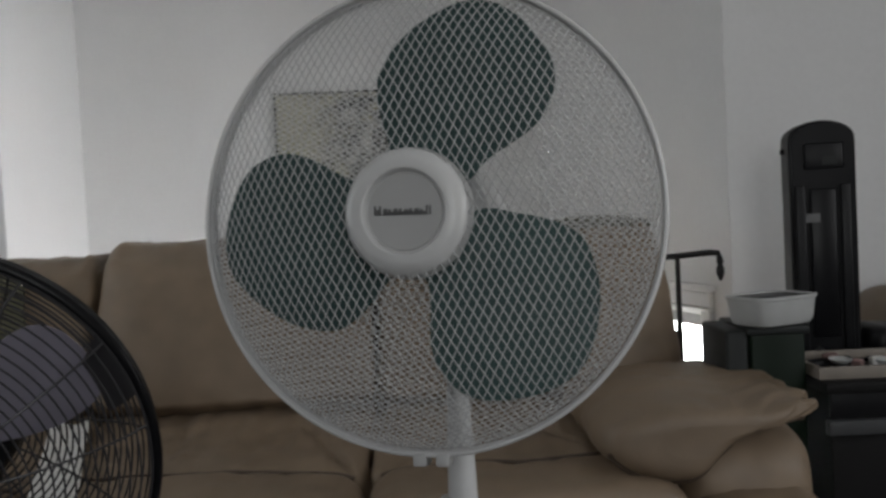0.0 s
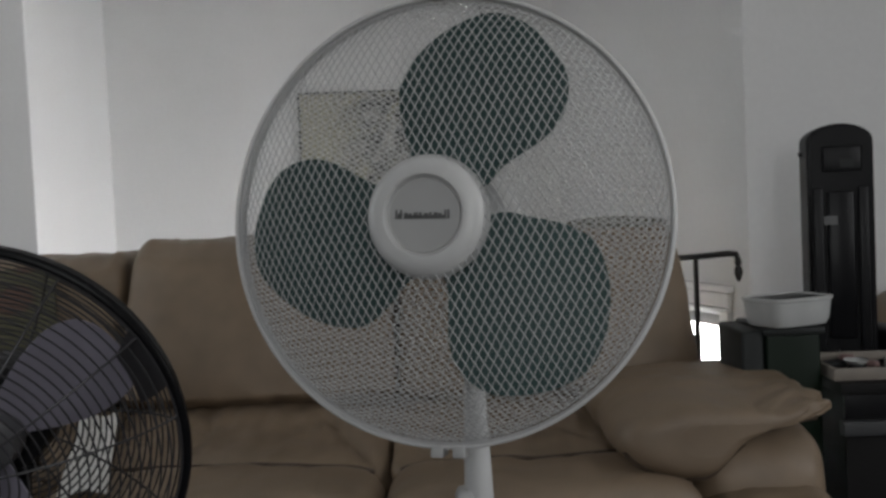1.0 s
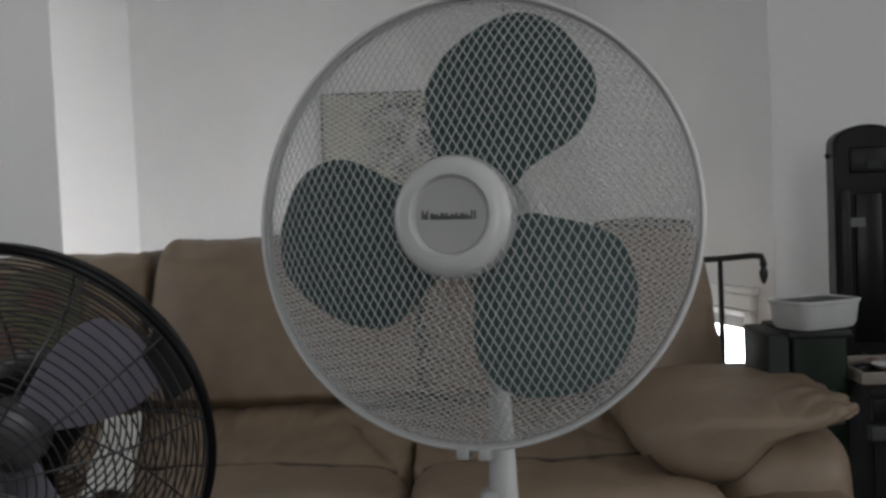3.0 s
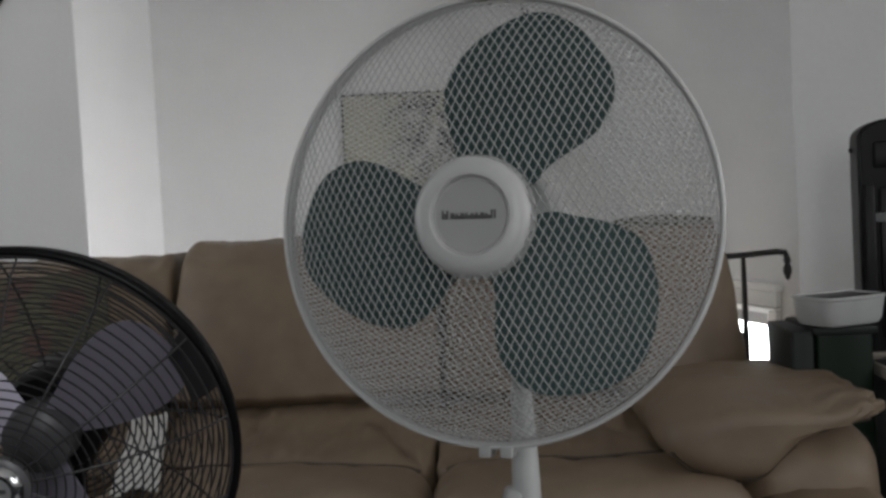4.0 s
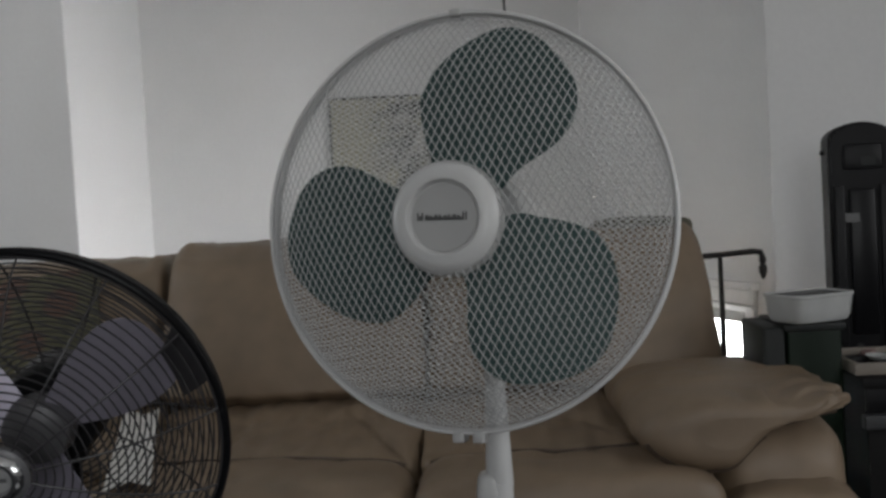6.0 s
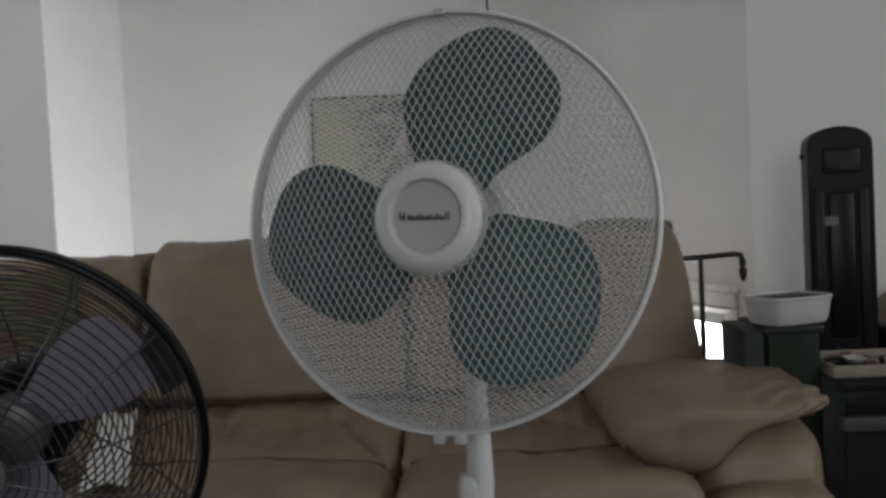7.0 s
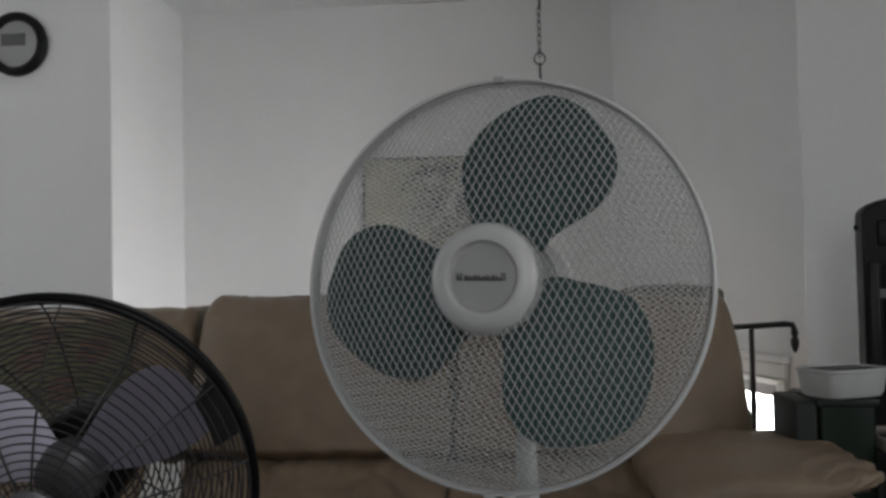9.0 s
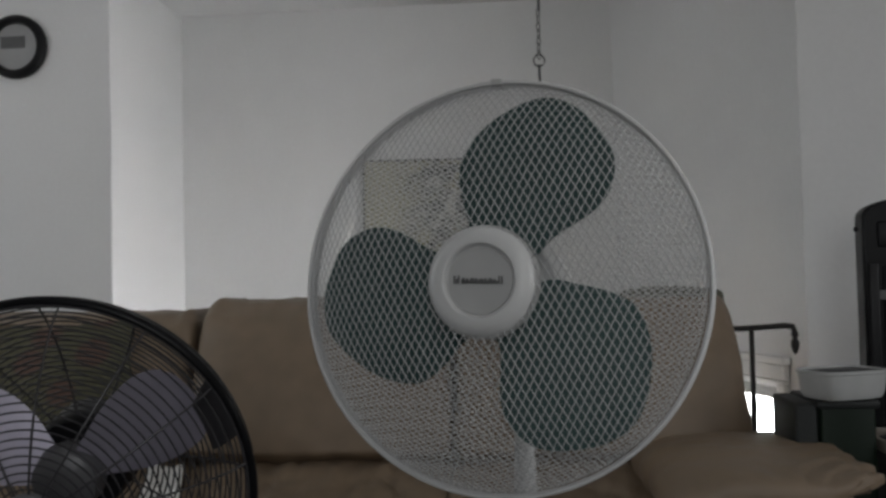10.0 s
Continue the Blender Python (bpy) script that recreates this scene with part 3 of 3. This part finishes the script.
def round_guard(name, depth, sign, rings, spokes, phase, parent, m, wire=0.0013, edge=0.262):
    """A domed guard: its outer ring, and under it every ring and spoke of wire."""
    def y(r):
        return sign * (0.006 + (depth - 0.006) * max(0, 1 - (r / edge) ** 2.4) ** 0.8)

    def ring(r, thick):
        return moved(tube([(r * math.cos(a), y(r), r * math.sin(a)) for a in [2 * math.pi * k / 80 for k in range(80)]], thick, 5, True), m)
    guard = part(name, ring(edge, 0.002), M_BLACKWIRE, parent)
    for i in range(rings - 1):
        part("ring_wire", ring(0.045 + (edge - 0.045) * i / (rings - 1), wire), M_BLACKWIRE, guard)
    for k in range(spokes):
        a = 2 * math.pi * (k + phase) / spokes
        pts = [(r * math.cos(a), y(r) + sign * 0.003, r * math.sin(a)) for r in [0.04 + (edge - 0.04) * i / 14 for i in range(15)]]
        part("spoke", moved(tube(pts, 0.0016, 6), m), M_BLACKWIRE, guard)
    return guard


def floor_fan():
    base = Matrix.Translation((-0.632, 1.16, 0))
    s = empty("drum_fan", base, "black round fan with wire guards and silver metal blades", "fan")
    L = base.inverted() @ BFAN
    round_guard("front_guard", 0.103, -1, 21, 14, 0.27, s, L)
    round_guard("back_guard", 0.09, 1, 27, 12, 0.1, s, L, 0.0014)
    part("rim", moved(tube([(0.266 * math.cos(a), 0, 0.266 * math.sin(a)) for a in [2 * math.pi * i / 112 for i in range(112)]], 0.0075, 10, True), L), M_GLOSS, s, "glossy black tubular rim")
    part("rim_band", moved(lathe([(0.2625, 0.0), (0.266, -0.002), (0.266, 0.03), (0.2625, 0.032), (0.2625, 0.0)], 112, "y"), L), M_BLACK, s)
    for k in range(3):
        part("blade", moved(blade_mesh([(u, 0.84 * v) for u, v in BLADE2], 0.00077, -0.34, 0.035, thick=0.0015), L @ about_y(31 + 120 * k)), M_SILVER, s, "silver-grey metal blade")
    part("blade_hub", moved(lathe([(0, 0.0), (0.03, 0.0), (0.045, 0.01), (0.05, 0.04), (0.045, 0.06), (0, 0.06)], 40, "y"), L), M_HUB, s)
    cap = part("guard_centre", moved(lathe([(0, -0.111), (0.034, -0.111), (0.039, -0.107), (0.039, -0.098), (0, -0.098)], 40, "y"), L), M_HUB, s)
    part("badge_ring", moved(lathe([(0.019, -0.115), (0.021, -0.120), (0.026, -0.121), (0.031, -0.117), (0.033, -0.111), (0.019, -0.111), (0.019, -0.115)], 48, "y"), L), M_CHROME, cap, "rounded chrome ring")
    part("badge", moved(lathe([(0, -0.116), (0.0185, -0.1155), (0.0185, -0.1112), (0, -0.1112)], 40, "y"), L), M_CLOCKFACE, cap, "grey badge plate")
    part("printed_bar", moved(box(-0.013, 0.013, -0.1172, -0.1163, -0.003, 0.002), L), M_LETTER, cap, smooth=False)
    part("motor", moved(lathe([(0, 0.062), (0.07, 0.062), (0.075, 0.075), (0.075, 0.15), (0.06, 0.18), (0, 0.18)], 40, "y"), L), M_BLACK, s)
    for side in (1, -1):
        # curved plates that hold the rim on the yoke
        bm = cloth(10, 8, lambda u, v: ((0.212 + 0.052 * u) * math.cos(radians(30 - 20 * v + 6 * u)) * side, 0.03 - 0.03 * u, (0.212 + 0.052 * u) * math.sin(radians(30 - 20 * v + 6 * u))), 0.004)
        part("bracket", moved(bm, L), M_BLACKWIRE, s)
    part("column", lathe([(0, 0.02), (0.018, 0.02), (0.018, 0.66), (0.03, 0.67), (0.03, 0.70), (0, 0.70)], 24, m=pose(-0.01, 0.05, 0)), M_BLACK, s)
    part("base_plate", lathe([(0, 0), (0.24, 0), (0.245, 0.01), (0.2, 0.022), (0.03, 0.04), (0, 0.04)], 48), M_BLACK, s)
    return s


floor_fan()


# ---- the railing behind the sofa ----
def railing():
    s = empty("railing", pose(0.694, 2.72, 0), "black wrought-iron stair railing with a drooping end", "railing")
    part("top_rail", tube([(-0.5, 0, 0.818), (0.0, 0, 0.834), (0.10, 0, 0.840), (0.122, 0, 0.837), (0.127, 0, 0.822), (0.127, 0, 0.808)], 0.0095, 8), M_IRON, s)
    part("finial", lathe([(0, 0.752), (0.006, 0.758), (0.012, 0.775), (0.013, 0.79), (0.007, 0.803), (0.011, 0.81), (0.010, 0.82), (0, 0.825)], 16, m=pose(0.128, 0, 0)), M_IRON, s)
    for x in (-0.4, -0.2, 0.0):
        part("post", tube([(x, 0, 0), (x, 0, 0.3), (x, 0, 0.42), (x, 0, 0.60), (x, 0, 0.64), (x, 0, 0.83)], [0.008, 0.008, 0.0075, 0.0105, 0.008, 0.0075], 8), M_IRON, s)
    return s


railing()


# ---- the table by the sofa's arm, and what stands there ----
def side_table():
    s = empty("side_table", pose(0, 0, 0), "black wooden side cabinet with a grey edge", "table")
    part("tabletop", box(0.815, 1.175, 1.965, 2.6, 0.561, 0.585, 0.004), M_WOODB, s)
    part("apron", box(0.83, 1.16, 1.983, 1.994, 0.505, 0.56, 0.002), M_BLACK, s)
    part("body", box(0.835, 1.16, 1.995, 2.58, 0.0, 0.56, 0.004), M_WOODB, s)
    part("shelf_edge", box(0.82, 1.16, 1.968, 1.993, 0.468, 0.50, 0.003), M_EDGING, s, "dark grey edging of the shelf")
    return s


side_table()


def tower():
    s = empty("tower", pose(0.972, 2.36, 0.585, 0, 0, -8), "tall glossy black tower appliance with a rounded top", "tower fan")
    w = 0.081
    # front outline: straight sides under a flat arch
    arch = [(w * math.cos(a), 0.555 + 0.045 * math.sin(a)) for a in [math.pi * i / 16 for i in range(17)]]
    outline = [(-w, 0.0), (w, 0.0)] + arch
    bm = bmesh.new()
    f = bm.faces.new([bm.verts.new((x, -0.06, z)) for x, z in outline])
    ext = bmesh.ops.extrude_face_region(bm, geom=[f])
    bmesh.ops.translate(bm, verts=[g for g in ext["geom"] if isinstance(g, bmesh.types.BMVert)], vec=(0, 0.095, 0))
    bmesh.ops.recalc_face_normals(bm, faces=bm.faces)
    bmesh.ops.bevel(bm, geom=bm.edges[:], offset=0.008, segments=3, affect="EDGES")
    part("body", bm, M_GLOSS, s)
    for x in (-0.058, 0.052):
        part("grille_strip", box(x - 0.012, x + 0.012, -0.068, -0.059, 0.02, 0.437, 0.004), M_BLACK, s)
    part("front_panel", box(-0.035, 0.03, -0.066, -0.059, 0.05, 0.427, 0.006), M_GLOSS, s)
    part("control_panel", box(-0.045, 0.05, -0.065, -0.059, 0.477, 0.542, 0.006), M_BLACK, s)
    part("sticker", box(-0.003, 0.032, -0.0665, -0.0655, 0.487, 0.509), M_GREYBIN, s, smooth=False)
    part("sticker", box(-0.046, -0.012, -0.0685, -0.0665, 0.342, 0.365), M_STICKER, s, "small pale grey sticker", smooth=False)
    part("knob", lathe([(0, 0), (0.007, 0), (0.006, 0.008), (0, 0.009)], 14, m=pose(-w, 0.0, 0.527, 0, -90, 0)), M_BLACK, s)
    return s


tower()


def bin_box(name, w, d, z0, z1, m, material, label, lid=True):
    s = empty(name, m, label, "storage bin")
    part("body", box(-w / 2, w / 2, -d / 2, d / 2, z0, z1, 0.008, 3), material, s)
    if lid:
        part("lid", box(-w / 2 - 0.008, w / 2 + 0.008, -d / 2 - 0.008, d / 2 + 0.008, z1 - 0.012, z1 + 0.006, 0.005), M_GREYBIN, s, "dark grey lid")
    return s


bin_box("green_bin", 0.125, 0.2, 0.0, 0.70, pose(0.74, 2.14, 0, 0, 0, 0), M_GREEN, "tall dark green plastic bin beside the sofa arm")
bin_box("grey_bin", 0.05, 0.2, 0.0, 0.70, pose(0.648, 2.14, 0, 0, 0, 0), M_GREYBIN, "tall grey plastic bin behind the sofa arm", False)


def white_tub():
    s = empty("white_tub", pose(0.742, 2.08, 0.7065, 0, 0, 24), "white angular plastic tub resting on the green bin", "tub")
    def ring(a, b, z):
        return [(math.copysign(abs(math.cos(t)) ** 0.42, math.cos(t)) * a, math.copysign(abs(math.sin(t)) ** 0.42, math.sin(t)) * b, z) for t in [2 * math.pi * k / 56 for k in range(56)]]
    rows = [ring(0.066, 0.045, 0.0), ring(0.078, 0.056, 0.004), ring(0.084, 0.062, 0.016), ring(0.089, 0.067, 0.060), ring(0.092, 0.070, 0.062), ring(0.092, 0.070, 0.068), ring(0.087, 0.065, 0.069), ring(0.085, 0.063, 0.060)]
    bm = bmesh.new()
    loops = [[bm.verts.new(p) for p in r] for r in rows]
    bm.faces.new(loops[0][::-1])
    for a, b in zip(loops, loops[1:]):
        for k in range(56):
            bm.faces.new((a[k], a[(k + 1) % 56], b[(k + 1) % 56], b[k]))
    bm.faces.new(loops[-1])
    part("body", bm, M_TUB, s)
    # black plate just under the rim stands in for shade inside the tub
    part("lining", box(-0.076, 0.076, -0.054, 0.054, 0.061, 0.066, 0.002), M_BLACK, s, "black plate standing in for the tub's shaded inside")
    return s


white_tub()


def tray():
    s = empty("tray", pose(0.985, 2.115, 0.585, 0, 0, -2), "shallow tan tray on the side table", "tray")
    part("bottom", box(-0.16, 0.175, -0.11, 0.11, 0, 0.006, 0.002), M_WOODB, s)
    for x0, x1, y0, y1 in ((-0.165, 0.18, -0.115, -0.105), (-0.165, 0.18, 0.105, 0.115), (-0.165, -0.155, -0.104, 0.104), (0.17, 0.18, -0.104, 0.104)):
        part("side", box(x0, x1, y0, y1, 0, 0.028, 0.002), M_TAN, s)
    return s


tray()
random.seed(4)
KINDS = (("packet", M_PINK, "small pink packet lying in the tray"), ("paper_scrap", M_PAPER, "crumpled white paper lying in the tray"),
         ("gadget", M_BLACK, "small black gadget lying in the tray"), ("pouch", M_GREYBIN, "dark grey cloth pouch lying in the tray"))
for i in range(20):
    x, y, a = 0.865 + 0.045 * (i % 7) + random.uniform(-0.012, 0.012), 2.04 + 0.065 * (i // 7) + random.uniform(-0.01, 0.012), random.uniform(-60, 60)
    w, h = random.uniform(0.018, 0.038), random.uniform(0.008, 0.024)
    m = pose(x, y, 0.5915, 0, 0, a)
    kind, material, lab = KINDS[(0, 2, 3, 1, 2, 0, 3)[(i * 3 + i // 7) % 7]]
    tagged(link(kind, moved(puffy(w * 1.5, w, h, 4, 6, 0.002, i), m @ pose(0, 0, h / 2)), material), lab, kind.split("_")[0], "clutter in the tray")
tagged(link("dish", lathe([(0, 0), (0.034, 0), (0.056, 0.026), (0.059, 0.026), (0.038, 0.004), (0, 0.004)], 36, m=pose(0.885, 2.29, 0.585)), M_EDGING), "grey-green round dish on the black side table", "dish")
for x, y, r in ((0.90, 2.09, 0.026), (0.985, 2.055, 0.019)):
    tagged(link("saucer", lathe([(0, 0.0), (r * 0.6, 0.0), (r, 0.009), (r * 1.03, 0.0105), (r * 0.62, 0.003), (0, 0.003)], 32, m=pose(x, y, 0.606, 3, 2, 0)), M_TUB), "small pale grey saucer lying on the clutter in the tray", "saucer", "saucers in the tray")
tagged(link("black_bag", moved(puffy(0.12, 0.16, 0.08, 3, 12, 0.008, 3), pose(1.115, 2.34, 0.622)), M_BLACK), "crumpled black bag lying on the side table", "bag")


def armchair():
    s = empty("armchair", pose(1.655, 2.47, 0, 0, 0, 0), "tan leather armchair behind the side table", "armchair")
    part("back_cushion", moved(puffy(0.62, 0.2, 0.36, 5, 14, 0.005, 31), pose(0, 0.22, 0.57)), M_LEATHER, s)
    part("seat", moved(puffy(0.6, 0.6, 0.22, 5, 12, 0.005, 33), pose(0, -0.08, 0.36)), M_LEATHER, s)
    for side in (-1, 1):
        part("arm", moved(puffy(0.2, 0.75, 0.72, 4, 14, 0.005, 34), pose(side * 0.37, -0.02, 0.37)), M_LEATHER, s)
    part("base", box(-0.32, 0.32, -0.3, 0.3, 0.02, 0.3, 0.02), M_LEATHER, s)
    return s


armchair()


# ---- on the walls, and the hanging chain ----
def wall_clock():
    s = empty("wall_clock", pose(-2.09, 3.498, 2.02), "round wall clock with a thick black frame", "clock")
    part("frame", lathe([(0.098, -0.012), (0.10, -0.028), (0.112, -0.036), (0.126, -0.032), (0.135, -0.018), (0.135, 0), (0.098, 0), (0.098, -0.012)], 64, "y"), M_BLACK, s)
    part("dial", lathe([(0, -0.01), (0.1, -0.01), (0.1, 0.0), (0, 0.0)], 48, "y"), M_CLOCKFACE, s, "plain grey dial")
    part("plate", box(-0.065, 0.04, -0.0135, -0.0105, -0.005, 0.045, 0.0), M_LETTER, s, "dark band on the dial", smooth=False)
    return s


wall_clock()


def framed_print():
    s = empty("framed_print", pose(-0.50, 4.3, 1.36, 0, 0.6, 0), "framed cream and grey print on the wall", "picture")
    w, h = 0.27, 0.235
    part("sheet", box(-w + 0.004, w - 0.004, -0.012, -0.002, -h + 0.004, h - 0.004), M_PRINT, s, "faded cream and grey printed sheet", smooth=False)
    for x0, x1, z0, z1 in ((-w, w, h - 0.008, h), (-w, w, -h, -h + 0.008), (-w, -w + 0.008, -h + 0.009, h - 0.009), (w - 0.008, w, -h + 0.009, h - 0.009)):
        part("frame_bar", box(x0, x1, -0.018, -0.001, z0, z1, 0.001), M_BLACK, s, smooth=False)
    return s


framed_print()


def hanging_chain():
    s = empty("hanging_chain", pose(0.081, 3.0, 2.36), "dark steel chain with a ring hanging from the ceiling", "chain")
    part("ceiling_hook", lathe([(0, 0), (0.03, 0), (0.028, -0.008), (0.006, -0.014), (0.005, -0.03), (0, -0.03)], 20), M_STEELPIPE, s)

    def loop(z0, z1, r, wire, turn):
        c, half = (z0 + z1) / 2, (z1 - z0) / 2
        pts = [pose(0, 0, 0, 0, 0, turn) @ Vector((r * math.cos(a), 0, c + half * math.sin(a))) for a in [2 * math.pi * i / 20 for i in range(20)]]
        return tube(pts, wire, 6, True)
    part("rod", tube([(0.004, 0, -0.02), (0.003, 0, -0.2), (0.003, 0, -0.44)], 0.0045, 8), M_STEELPIPE, s)
    z = -0.43
    k = 0
    while z > -0.585:
        part("chain_link", loop(z - 0.03, z, 0.0065, 0.002, 35 + 90 * (k % 2)), M_STEELPIPE, s)
        z -= 0.0245
        k += 1
    part("ring", loop(-0.632, -0.59, 0.019, 0.003, 10), M_STEELPIPE, s, "round steel ring")
    part("hook", tube([(0, 0, -0.625), (0, 0, -0.66), (0.003, 0, -0.70), (0.012, 0, -0.715), (0.02, 0, -0.70)], 0.0045, 8), M_STEELPIPE, s)
    return s


hanging_chain()
